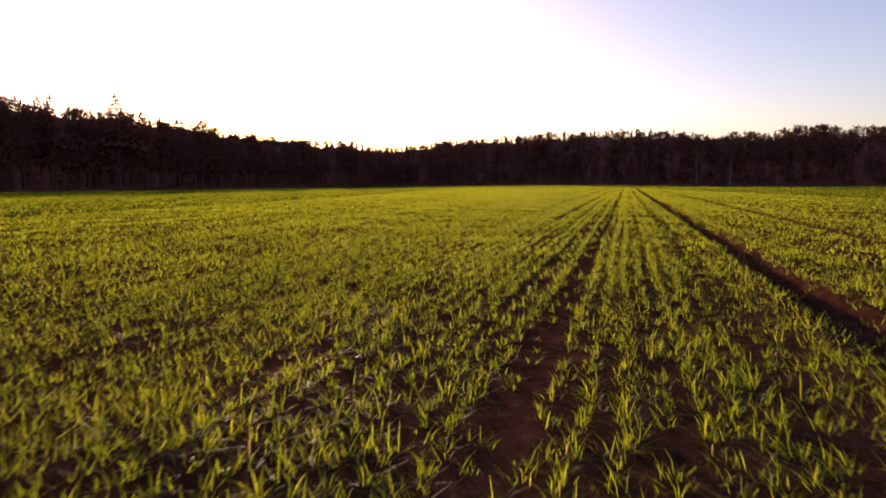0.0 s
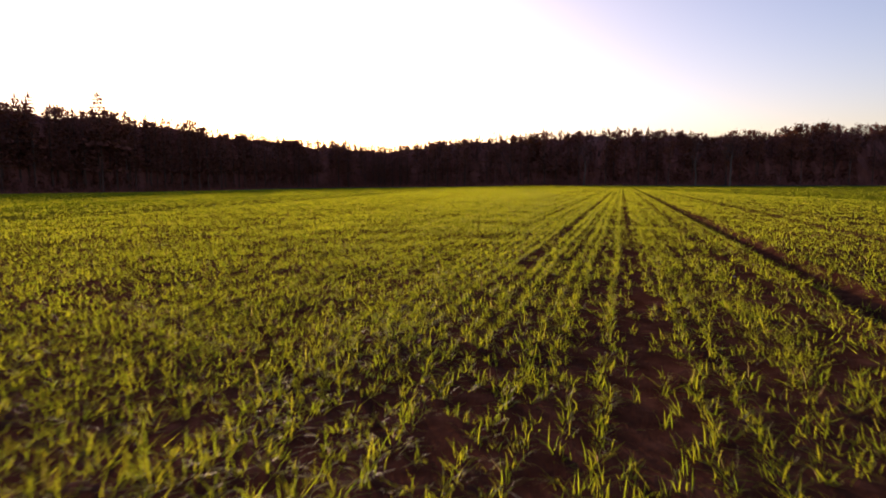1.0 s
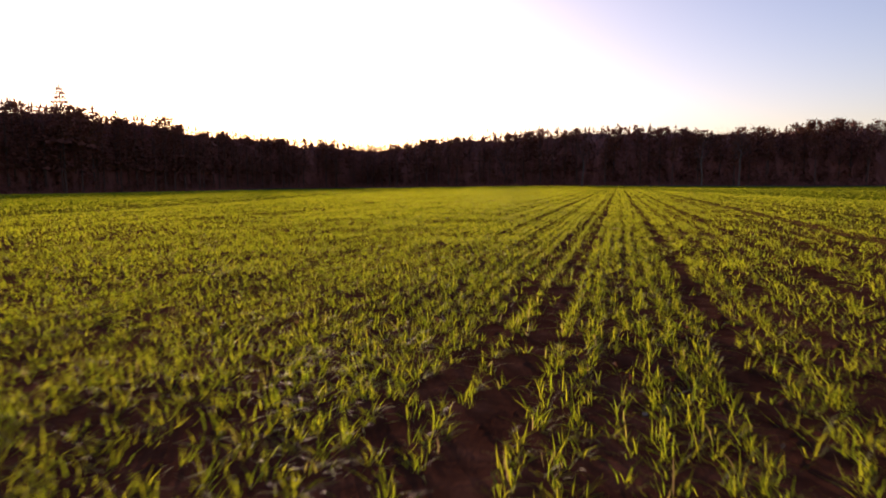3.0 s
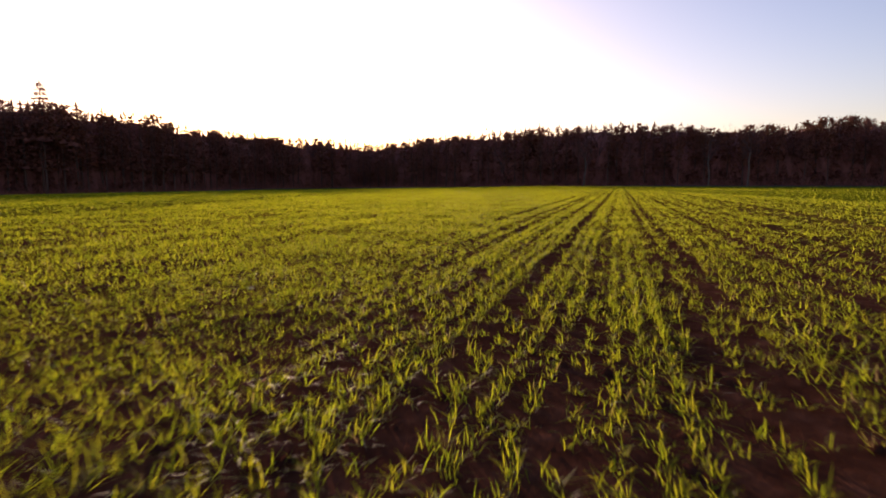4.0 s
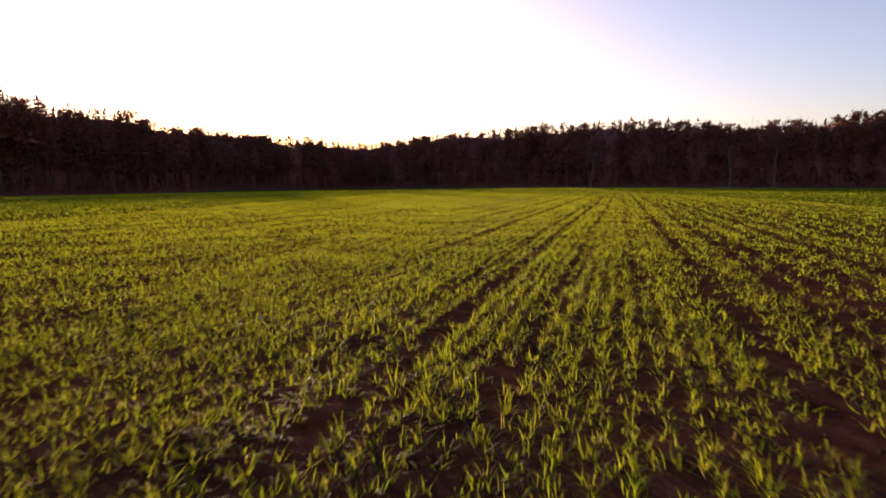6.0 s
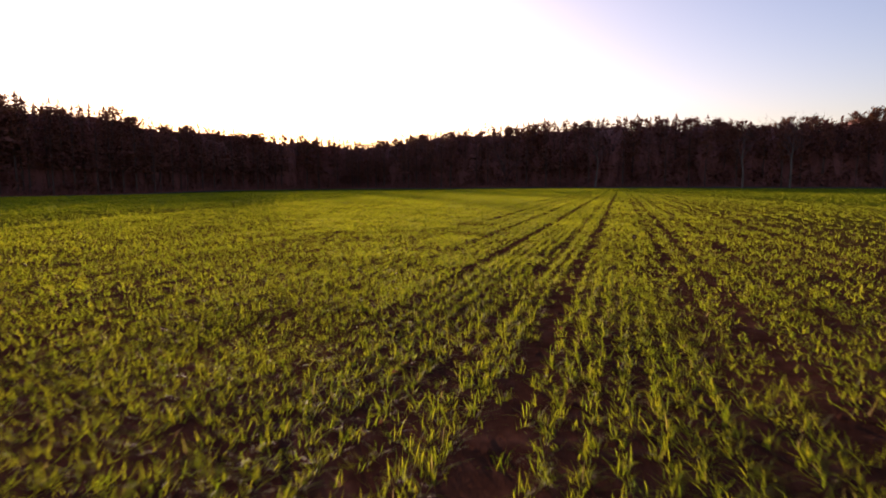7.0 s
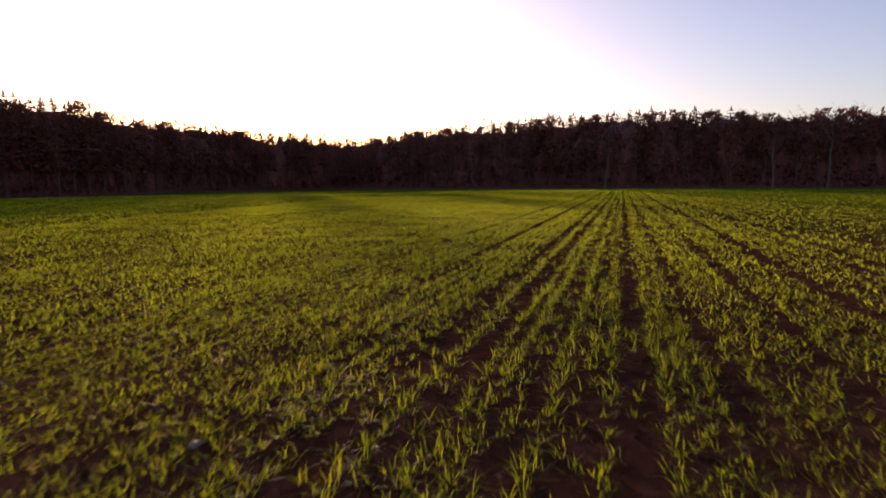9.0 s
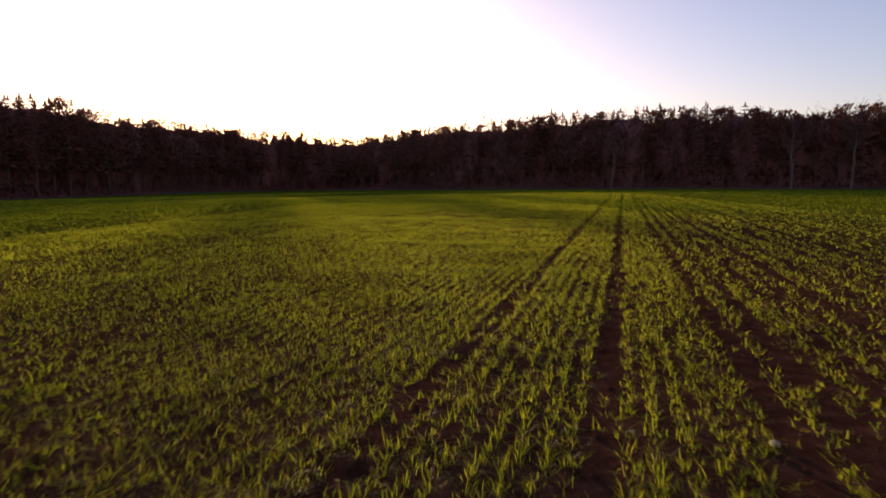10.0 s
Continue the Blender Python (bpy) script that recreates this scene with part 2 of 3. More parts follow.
def clump(heap, r, at, size, n):
    for _ in range(n):
        d = Vector((r.gauss(0, 1), r.gauss(0, 1), r.gauss(0, 0.75)))
        p = at + d * size * 0.45
        u = Vector((r.gauss(0, 1), r.gauss(0, 1), r.gauss(0.2, 0.6))).normalized() * size * r.uniform(0.18, 0.40)
        w = u.orthogonal().normalized() * size * r.uniform(0.13, 0.26)
        heap.add((p - u, p + w, p + u, p - w), ((0, 1, 2), (0, 2, 3)))


def spruce(seed, high=22.0, wide=3.2, bare=0.16, whorls=24, per=7, thin=0.0, full=1.0, core=0, stout=0.012, least=0.45, label="dark spruce with drooping boughs at the wood edge, reddened by glare"):
    r = random.Random(seed)
    ob = new("spruce_tree")
    bend = Vector((r.uniform(-0.3, 0.3), r.uniform(-0.3, 0.3), 0))
    path = [bend * (k / 6) ** 2 + Vector((0, 0, high * k / 6)) for k in range(7)]
    v, f = tube(path, [stout * high * (1 - k / 6.15) + 0.02 for k in range(7)], 7)
    trunk, crown = Heap(), Heap()
    trunk.add(v, f)
    for n in range(whorls):
        s = bare + (1 - bare) * (n + r.uniform(-0.3, 0.3)) / whorls
        z = min(s, 0.995) * high
        base = bend * s * s + Vector((0, 0, z))
        reach = wide * (1 - s) ** 0.95 * r.uniform(0.75, 1.15) + 0.18
        if core:
            clump(crown, r, base, reach * 0.55, core)
        for k in range(per):
            if r.random() < thin:
                continue
            t = 2 * math.pi * (k + r.uniform(-0.35, 0.35)) / per + n
            way = Vector((math.cos(t), math.sin(t), 0))
            long = reach * r.uniform(0.6, 1.15)
            drop = r.uniform(0.05, 0.3) * long * (1 - s * 0.8)
            end = base + way * long + Vector((0, 0, -drop))
            thick = Vector((0, 0, 0.05 * (1.2 - s)))
            trunk.tri(base - thick, base + thick, end)
            for q in ((0.55, 0.8), (1.0, 0.7)):
                if thin and r.random() < thin:
                    continue
                needle_spray(crown, r, base.lerp(end, q[0]), way, max(least, long * q[1] * 0.55), 0.5, full)
    top = bend + Vector((0, 0, high))
    for k in range(5):
        t = 2 * math.pi * k / 5
        crown.tri(top + Vector((0, 0, 0.7)), top + Vector((0.28 * math.cos(t), 0.28 * math.sin(t), -0.7)), top + Vector((0.28 * math.cos(t + 1), 0.28 * math.sin(t + 1), -0.8)))
    part("trunk", trunk.mesh("trunk", BARK), ob)
    part("crown", crown.mesh("crown", GLARE_NEEDLE), ob)
    return tagged(ob, label, "tree", "trees of the wood")


def pine(seed, high=21.0, wide=3.0, bare=0.45, limbs=17, label="tall pine with a bare trunk and ragged dark crown"):
    r = random.Random(seed)
    ob = new("pine_tree")
    bend = Vector((r.uniform(-0.8, 0.8), r.uniform(-0.8, 0.8), 0))
    path = [bend * (k / 7) ** 2 + Vector((r.uniform(-0.08, 0.08), r.uniform(-0.08, 0.08), high * k / 7)) for k in range(8)]
    trunk, crown = Heap(), Heap()
    trunk.add(*tube(path, [0.013 * high * (1 - k / 7.3) + 0.03 for k in range(8)], 7))
    for n in range(limbs):
        s = bare + (1 - bare) * (n + r.random()) / limbs
        base = bend * s * s + Vector((0, 0, high * s * 0.97))
        t = n * 2.4 + r.uniform(-0.5, 0.5)
        round_top = math.sqrt(max(0.05, 1 - ((s - bare - 0.15) / (1.02 - bare - 0.15)) ** 2)) if s > bare + 0.15 else 0.75
        long = wide * round_top * r.uniform(0.6, 1.1)
        way = Vector((math.cos(t), math.sin(t), r.uniform(0.05, 0.5)))
        mid, end = base + way * long * 0.5, base + way * long + Vector((0, 0, 0.15 * long))
        trunk.add(*tube((base, end), (0.08, 0.02), 3))
        for q in (0.4, 0.7, 0.95):
            at = base.lerp(end, q) + Vector((r.gauss(0, 0.3), r.gauss(0, 0.3), r.uniform(0, 0.5)))
            clump(crown, r, at, r.uniform(0.8, 1.6), 12)
    clump(crown, r, bend + Vector((0, 0, high * 0.99)), 1.0, 16)
    part("trunk", trunk.mesh("trunk", BARK), ob)
    part("crown", crown.mesh("crown", GLARE_NEEDLE), ob)
    return tagged(ob, label, "tree", "trees of the wood")


def bare_tree(seed, high=19.0, lean=0.0, bark=None, fork=0.30, label="leafless broadleaf tree with fine brown twigs"):
    r = random.Random(seed)
    ob = new("bare_tree")
    trunk, twigs, boughs = Heap(), Heap(), [Heap() for _ in range(4)]
    crook = [Vector((lean * k + r.uniform(-0.15, 0.15) * k, r.uniform(-0.12, 0.12) * k, high * fork * k / 4)) for k in range(5)]
    trunk.add(*tube(crook, [0.017 * high * (1 - 0.09 * k) for k in range(5)], 8))

    def grow(base, way, long, thick, level, limbs):
        end = base + way * long + Vector((0, 0, 0.08 * long))
        mid = base.lerp(end, 0.5) + Vector((r.gauss(0, 0.05), r.gauss(0, 0.05), r.gauss(0, 0.03))) * long
        if level < 3:
            limbs.add(*tube((base, mid, end), (thick, thick * 0.75, thick * 0.5), 5 if level < 2 else 3))
        else:
            u = way.orthogonal().normalized() * max(thick, 0.018)
            twigs.tri(base - u, base + u, end)
        if level == 5:
            return
        for k in range((4, 4, 4, 3, 3)[level]):
            s = r.uniform(0.35, 1.0) if k else 1.0
            at = base.lerp(mid, s * 2) if s < 0.5 else mid.lerp(end, s * 2 - 1)
            turn = Vector((r.gauss(0, 0.55), r.gauss(0, 0.55), r.gauss(0.12, 0.3)))
            grow(at, (way + turn).normalized(), long * r.uniform(0.5, 0.72), thick * 0.5, level + 1, limbs)

    for k in range(4):
        t = 2 * math.pi * k / 4 + r.uniform(-0.5, 0.5)
        way = Vector((0.5 * math.cos(t), 0.5 * math.sin(t), 1)).normalized() if k else Vector((0, 0, 1))
        grow(crook[4 - (k % 2)], way, high * (1 - fork) * r.uniform(0.38, 0.5), 0.009 * high, 1, boughs[k])
    part("trunk", trunk.mesh("trunk", bark or BARK, True), ob)
    for heap in boughs:
        part("limb", heap.mesh("limb", TWIG), ob)
    part("crown", twigs.mesh("crown", TWIG), ob, "crown of fine brown leafless twigs")
    return tagged(ob, label, "tree", "trees of the wood")


KINDS = {
    "spruce": [spruce(11, wide=4.4, bare=0.34, whorls=17, per=6, full=1.8, core=4), spruce(12, wide=3.9, bare=0.34, whorls=18, per=6, full=1.8, core=4),
               spruce(13, wide=5.0, bare=0.34, whorls=16, per=6, full=1.8, core=4), spruce(14, wide=3.6, bare=0.34, whorls=17, per=6, thin=0.06, full=1.8, core=3)],
    "pine": [pine(21), pine(22, wide=3.6, limbs=20), pine(23, wide=2.8, bare=0.5), pine(24, wide=4.2, bare=0.38, limbs=22)],
    "bare": [bare_tree(31), bare_tree(32, high=17), bare_tree(33, fork=0.22)],
}
TALL = {"spruce": (22.7,) * 4, "pine": (21.8,) * 4, "bare": (19.6, 17.6, 19.6)}
USED = set()


def plant(kind, n, x, y, top, rng, width=1.0):
    """Sets one tree of the wood, its highest twig at the height top."""
    src = KINDS[kind][n]
    z = float(ground_z(x, y, False)) - 0.05
    s = (top - z) / TALL[kind][n]
    m = Matrix.Translation((x, y, z)) @ Matrix.Rotation(rng.uniform(0, 6.28), 4, "Z") @ Matrix.Diagonal((s * width, s * width, s, 1))
    if src not in USED:
        USED.add(src)
        src.matrix_basis = m
        return src
    ob = copy_thing(src, m)
    ob.matrix_basis = m
    return ob


def mix_of(x, y):
    """Shares of spruce, pine and bare trees along the wood."""
    if x > 18:
        return (0.14, 0.66, 0.20)
    if x > -90:
        return (0.62, 0.30, 0.08)
    return (0.70, 0.18, 0.12)


def build_wood():
    rng = random.Random(5)
    for row, (gap, deep, low) in enumerate(((6.0, 2.5, 0.84), (5.0, 7.0, 0.95), (4.0, 11.0, 1.0), (3.7, 15.0, 1.01))):
        for x, y, _ in edge_run(gap, deep):
            px, py = x + rng.uniform(-1.7, 1.7), y + rng.uniform(-1.7, 1.7)
            kind = rng.choices(("spruce", "pine", "bare"), mix_of(px, py))[0]
            if row < 2 and kind == "bare" and rng.random() < 0.8:
                kind = "pine" if px > 18 else "spruce"
            tip = rng.uniform(0.97, 1.05) + (0.05 if rng.random() < 0.12 else 0.0) if kind == "spruce" else rng.uniform(0.95, 1.03)
            plant(kind, rng.randrange(len(KINDS[kind])), px, py, crown_top(px, py) * low * tip, rng, rng.uniform(0.9, 1.2))


build_wood()


def build_tall_spruce():
    """The one that stands clear above the western wood, thin and open-branched."""
    ob = spruce(41, high=32.6, wide=10.5, bare=0.50, whorls=25, per=9, thin=0.08, full=2.0, core=2, stout=0.011, least=0.7, label="tall thin spruce standing above the other trees")
    ob.matrix_basis = pose(-160, 158, float(ground_z(-160, 158, False)) - 0.05)


def build_standing_spruces():
    """Single spruces whose tips rise clear of the western wood."""
    rng = random.Random(44)
    for k, (y, top, width) in enumerate(((133.8, 26.9, 1.0), (138.0, 27.8, 1.1), (146.1, 25.3, 0.9), (174.9, 26.9, 1.25), (188.0, 26.6, 0.75), (195.5, 25.2, 0.8), (207.3, 25.6, 1.1),
                                         (216.8, 24.8, 1.0), (224.2, 25.6, 0.95), (234.7, 27.2, 0.6), (249.7, 25.6, 1.0))):
        plant("spruce", k % 4, -165, y, top, rng, width)


def build_pale_trunks():
    """Smooth-barked trees at the outer line, their trunks paler than the wood behind."""
    for seed, (x, y), high in ((51, (24.1, 211.5), 15.5), (52, (33.6, 206.8), 16), (53, (-12.3, 231), 15.5)):
        ob = bare_tree(seed, high=high, lean=0.12, bark=PALE_BARK, fork=0.6, label="leafless tree with a smooth pale grey trunk")
        ob.matrix_basis = pose(x, y, float(ground_z(x, y, False)) - 0.05, 0, 0, seed * 40)


def build_deep_wood():
    """The wood behind the outer trees, too dense to tell one tree from the next."""
    rng, heap_v, heap_f, n = np.random.default_rng(8), [], [], 0
    for deep in (18, 21, 25, 30, 37):
        for x, y, _ in edge_run(3.6, deep):
            px, py = x + rng.uniform(-2, 2), y + rng.uniform(-2, 2)
            z0 = float(ground_z(px, py, False))
            high = (crown_top(px, py) - z0) * rng.uniform(0.90, 1.01)
            for s in np.linspace(0.58, 0.99, 8):
                rad = 3.4 * (1 - s) ** 0.8 + 0.25
                k = 12 if s < 0.85 else 8
                t = rng.uniform(0, 6.28, k)
                c = np.array([px, py, z0 + high * s])
                p = c + np.stack([np.cos(t) * rad * rng.uniform(0.2, 0.8, k), np.sin(t) * rad * rng.uniform(0.2, 0.8, k), rng.uniform(-0.6, 0.6, k)], -1)
                u = rng.normal(0, 1, (k, 3)) * (0.34 + 0.75 * (1 - s))
                w = rng.normal(0, 1, (k, 3)) * (0.22 + 0.55 * (1 - s))
                heap_v.append(np.stack([p + u, p + w, p - u * 0.8 - w], 1).reshape(-1, 3))
                heap_f.append(n + np.arange(3 * k).reshape(-1, 3))
                n += 3 * k
    ob = new("deep_wood", mesh_from("deep_wood", np.concatenate(heap_v), np.concatenate(heap_f), GLARE_NEEDLE))
    tagged(ob, "dense dark conifer wood behind the outer trees", "woodland", kind="stuff")


def build_thicket():
    """The close-grown dark inside of the wood, below its tops, as one solid sheet."""
    rng, vs, fs = np.random.default_rng(10), [], []
    # set near the face, so its glare-red colour fills the dark gaps
    levels = ((6.0, 0.0), (6.5, 0.22), (7.4, 0.42), (9.2, 0.58), (12.0, 0.70), (15.5, 0.77), (21.0, 0.85), (36.0, 0.87), (40.0, 0.0))
    line = list(edge_run(1.6, 0.0))
    for x, y, (ix, iy) in line:
        for d, up in levels:
            e = d + rng.uniform(-0.9, 0.9)
            px, py = x + ix * e, y + iy * e
            z0 = float(ground_z(px, py, False))
            vs.append((px, py, z0 + up * (crown_top(px, py) - z0) * rng.uniform(0.85, 1.12)))
    m = len(levels)
    for k in range(len(line) - 1):
        for j in range(m - 1):
            a = m * k + j
            fs.append((a, a + m, a + m + 1, a + 1))
    ob = new("thicket", mesh_from("thicket", vs, fs, GLARE_BRUSH))
    tagged(ob, "close-grown brown thicket inside the wood, reddened by glare", "thicket", kind="stuff")


def build_young_growth():
    """Young spruces with boughs to the ground that close the face of the wood."""
    rng, vs, fs, n = np.random.default_rng(19), [], [], 0
    for gap, deep, lo, hi in ((2.8, 4.0, 5, 11), (2.6, 8.0, 9, 15)):
        for x, y, _ in edge_run(gap, deep):
            px, py = x + rng.uniform(-1.3, 1.3), y + rng.uniform(-1.3, 1.3)
            z0, high, k = float(ground_z(px, py, False)) + 0.2, rng.uniform(lo, hi), 150
            s = rng.random(k) ** 1.3
            rad = (1 - s) * high * rng.uniform(0.17, 0.25) * rng.uniform(0.55, 1.0, k) + 0.1
            t = rng.uniform(0, 6.28, k)
            out = np.stack([np.cos(t), np.sin(t), np.zeros(k)], -1)
            c = np.array([px, py, z0]) + out * rad[:, None] + np.array([0, 0, 1.0]) * (s * high)[:, None]
            long = (0.35 + 0.8 * (1 - s)) * rng.uniform(0.6, 1.2, k)
            side = np.stack([-np.sin(t), np.cos(t), rng.normal(0, 0.4, k)], -1) * (long * 0.45)[:, None]
            tip = c + out * long[:, None] + np.array([0, 0, -0.45]) * long[:, None] + rng.normal(0, 0.12, (k, 3))
            vs.append(np.stack([c - side, c + side, tip], 1).reshape(-1, 3))
            fs.append(n + np.arange(3 * k).reshape(-1, 3))
            n += 3 * k
    ob = new("young_growth", mesh_from("young_growth", np.concatenate(vs), np.concatenate(fs), GLARE_NEEDLE))
    tagged(ob, "close young spruces with boughs to the ground under the trees", "young trees", kind="stuff")


def build_brush():
    """Leafless scrub along the foot of the wood."""
    rng, vs, fs, n = np.random.default_rng(9), [], [], 0
    for deep, tall, count in ((0.5, 1.8, 40), (2.0, 4.0, 50)):
        for x, y, _ in edge_run(2.4, deep):
            px, py = x + rng.uniform(-1, 1), y + rng.uniform(-1, 1)
            z0 = float(ground_z(px, py, False))
            k = count
            h = tall * rng.uniform(0.35, 1.1)
            b = np.stack([px + rng.normal(0, 1.1, k), py + rng.normal(0, 1.1, k), z0 + rng.uniform(0, 0.6, k) * h], -1)
            d = np.stack([rng.normal(0, 0.5, k), rng.normal(0, 0.5, k), rng.uniform(0.6, 1.3, k)], -1)
            tip = b + d * (h * rng.uniform(0.25, 0.55, k))[:, None]
            w = rng.normal(0, 1, (k, 3)) * np.array([1, 1, 0.2]) * 0.06
            vs.append(np.stack([b - w, b + w, tip], 1).reshape(-1, 3))
            fs.append(n + np.arange(3 * k).reshape(-1, 3))
            n += 3 * k
    ob = new("scrub", mesh_from("scrub", np.concatenate(vs), np.concatenate(fs), GLARE_BRUSH))
    tagged(ob, "leafless brown scrub under the outer trees, reddened by glare", "scrub", kind="stuff")


def build_litter():
    """The bank of fallen leaves on which the wood stands, a hand above the field."""
    vs, fs = [], []
    pts = [(x, y, i) for x, y, i in edge_run(3.0)]
    for k, (x, y, (ix, iy)) in enumerate(pts):
        for d, up in ((-1.4, -0.1), (0.2, 0.30), (3, 0.38), (40, 0.25)):
            px, py = x + ix * d, y + iy * d
            vs.append((px, py, float(ground_z(px, py, False)) + up))
    for k in range(len(pts) - 1):
        for j in range(3):
            a = 4 * k + j
            fs.append((a, a + 4, a + 5, a + 1))
    ob = new("woodland_floor", mesh_from("woodland_floor", vs, fs, LITTER, True))
    tagged(ob, "brown leaf litter bank along the wood edge", "woodland floor", kind="structure")


build_tall_spruce()
build_standing_spruces()
build_pale_trunks()
build_deep_wood()
build_thicket()
build_young_growth()
build_brush()
build_litter()

STRAW = leaf_material("old_straw", ((0.0, (0.28, 0.21, 0.11)), (1.0, (0.42, 0.34, 0.20))), ((0.0, (0.2, 0.15, 0.08)), (1.0, (0.3, 0.24, 0.13))), 0.2, 0.6)
DEAD_LEAF = leaf_material("dead_leaf", ((0.0, (0.12, 0.05, 0.025)), (1.0, (0.24, 0.11, 0.05))), ((0.0, (0.2, 0.07, 0.02)), (1.0, (0.35, 0.15, 0.05))), 0.4, 0.6)

# ---- the young crop ----
PITCH = 0.105                       # between drill rows
GAPS = [(2.30, 0.10, 0.7), (1.92, 0.05, 0.6), (1.50, 0.08, 0.97), (1.23, 0.055, 0.75), (0.96, 0.055, 0.75), (0.63, 0.08, 0.97), (0.24, 0.05, 0.6), (-0.09, 0.075, 0.97),
        (-0.29, 0.065, 0.9), (-0.78, 0.06, 0.8), (-1.15, 0.085, 0.97), (-1.54, 0.065, 0.93), (-1.93, 0.075, 0.97), (-2.16, 0.075, 0.95), (-2.66, 0.085, 0.97), (-3.20, 0.05, 0.6),
        (-3.74, 0.06, 0.8), (-4.23, 0.07, 0.9), (-4.49, 0.06, 0.85), (-5.33, 0.08, 0.97), (-5.67, 0.05, 0.7), (-6.31, 0.085, 0.97), (-6.92, 0.07, 0.92), (-7.41, 0.06, 0.85),
        (-7.78, 0.085, 0.97), (-8.00, 0.055, 0.7), (-8.18, 0.06, 0.8), (-8.49, 0.08, 0.95), (-8.75, 0.08, 0.95), (-9.46, 0.085, 0.97), (-10.3, 0.075, 0.9)]  # rows that the drill missed: place, half width, bareness


def value_noise(x, y, cell, seed):
    """Smooth noise from 0 to 1 on a grid of cells."""
    tab = np.random.default_rng(seed).random((64, 64))
    u, v = x / cell, y / cell
    i, j = np.floor(u).astype(int), np.floor(v).astype(int)
    s, t = u - i, v - j
    s, t = s * s * (3 - 2 * s), t * t * (3 - 2 * t)
    a, b, c, d = tab[i % 64, j % 64], tab[(i + 1) % 64, j % 64], tab[i % 64, (j + 1) % 64], tab[(i + 1) % 64, (j + 1) % 64]
    return (a * (1 - s) + b * s) * (1 - t) + (c * (1 - s) + d * s) * t


def off_track(x, y):
    """Sideways distance from the flight line."""
    return x - np.interp(y, (-10, 8, 19, 31, 44, 69, 160), (1.8, 0.55, -0.6, -2.5, -5.0, -9.4, -28))


def stalks(rng, x_lo, x_hi, y_lo, y_hi, along, pitch=PITCH, stray=0.3):
    """Places of plants along the drill rows."""
    xs = np.arange(x_lo, x_hi, pitch)
    per = int((y_hi - y_lo) / along)
    x = np.repeat(xs, per)
    y = np.tile(y_lo + np.arange(per) * along, len(xs)) + rng.uniform(-0.5, 0.5, len(x)) * along
    x = x + rng.normal(0, stray * pitch, len(x)) + 0.012 * np.sin(y * 0.9 + x * 7)
    return x, y


def keep_plants(rng, x, y, base=0.95, floor=0.72):
    """Thins the rows: the gaps of the drill, the wheel rut, bare patches."""
    p = np.full(len(x), base)
    for g, half, bare in GAPS:
        start = np.interp(-g, (-1.8, -0.55, 0.6, 2.5, 5.0, 9.4, 28), (-10, 8, 19, 31, 44, 69, 160))
        fade = 0.35 + 0.65 * step(y, start - 6, start - 1)
        p = p * (1 - bare * fade * np.exp(-(((x - g - 0.012 * np.sin(y * 0.35)) / half) ** 4)) * (0.86 + 0.14 * value_noise(y, y * 0 + g, 0.8, 3)))
    p = p * (1 - 0.97 * np.exp(-(((x - RUT) / 0.135) ** 4))) * (1 - 0.85 * np.exp(-(((x - RUT_TWO) / 0.11) ** 4)))
    n = 0.6 * value_noise(x, y, 0.55, 1) + 0.4 * value_noise(x, y, 0.17, 2)
    p = p * np.clip((n - 0.02) * 4.2, floor, 1.0)
    return rng.random(len(x)) < p


def blades(rng, x, y, count, long, wide, parts, even):
    """Leaves that rise from each plant and bend over: corners and triangles."""
    x, y = np.repeat(x, count), np.repeat(y, count)
    n = len(x)
    vig = 1.05 + (1 - 0.65 * even) * (0.42 * value_noise(x, y, 0.8, 5) + 0.36 * value_noise(x, y, 0.22, 6) - 0.39)
    size = long * vig * rng.uniform(0.55 + 0.25 * even, 1.2 - 0.1 * even, n)
    t = rng.uniform(0, 2 * np.pi, n)
    lean = rng.uniform(0.02, 0.85, n) * rng.uniform(0.5, 1, n)
    lean = np.where(rng.random(n) < 0.22, rng.uniform(0.8, 1.25, n), lean)
    bend = rng.uniform(0.05, 1.5, n)
    hx, hy = np.cos(t), np.sin(t)
    x, y = x + rng.normal(0, 0.012 + 0.018 * even, n), y + rng.normal(0, 0.012 + 0.05 * even, n)
    z = ground_z(x, y) - 0.006
    w = wide * rng.uniform(0.7, 1.3, n) * 0.5
    tw = t + np.pi / 2 + rng.normal(0, 0.5, n)
    # farther off one leaf stands for several: most turn their flat side to the light
    tw = np.where(rng.random(n) < even, radians(SUN_AZ) + rng.normal(0, 0.6, n), tw)
    wx, wy = np.cos(tw) * w, np.sin(tw) * w
    out = []
    for k in range(parts + 1):
        s = k / parts
        r = size * (lean * s + bend * 0.55 * s * s)
        up = size * (s * (1.05 - 0.55 * lean) - bend * 0.36 * s * s)
        cx, cy, cz = x + hx * r, y + hy * r, z + up
        if k == parts:
            out.append(np.stack([cx, cy, cz], -1)[:, None])
        else:
            q = (0.75, 1.0, 0.8)[k] if parts > 1 else 1.0
            out.append(np.stack([np.stack([cx - wx * q, cy - wy * q, cz], -1), np.stack([cx + wx * q, cy + wy * q, cz], -1)], 1))
    v = np.concatenate(out, 1)
    per = v.shape[1]
    tri = []
    for k in range(parts - 1):
        a = 2 * k
        tri += [(a, a + 1, a + 3), (a, a + 3, a + 2)]
    tri.append((2 * parts - 2, 2 * parts - 1, 2 * parts))
    f = (np.arange(n) * per)[:, None, None] + np.array(tri)
    return v.reshape(-1, 3), f.reshape(-1, 3)


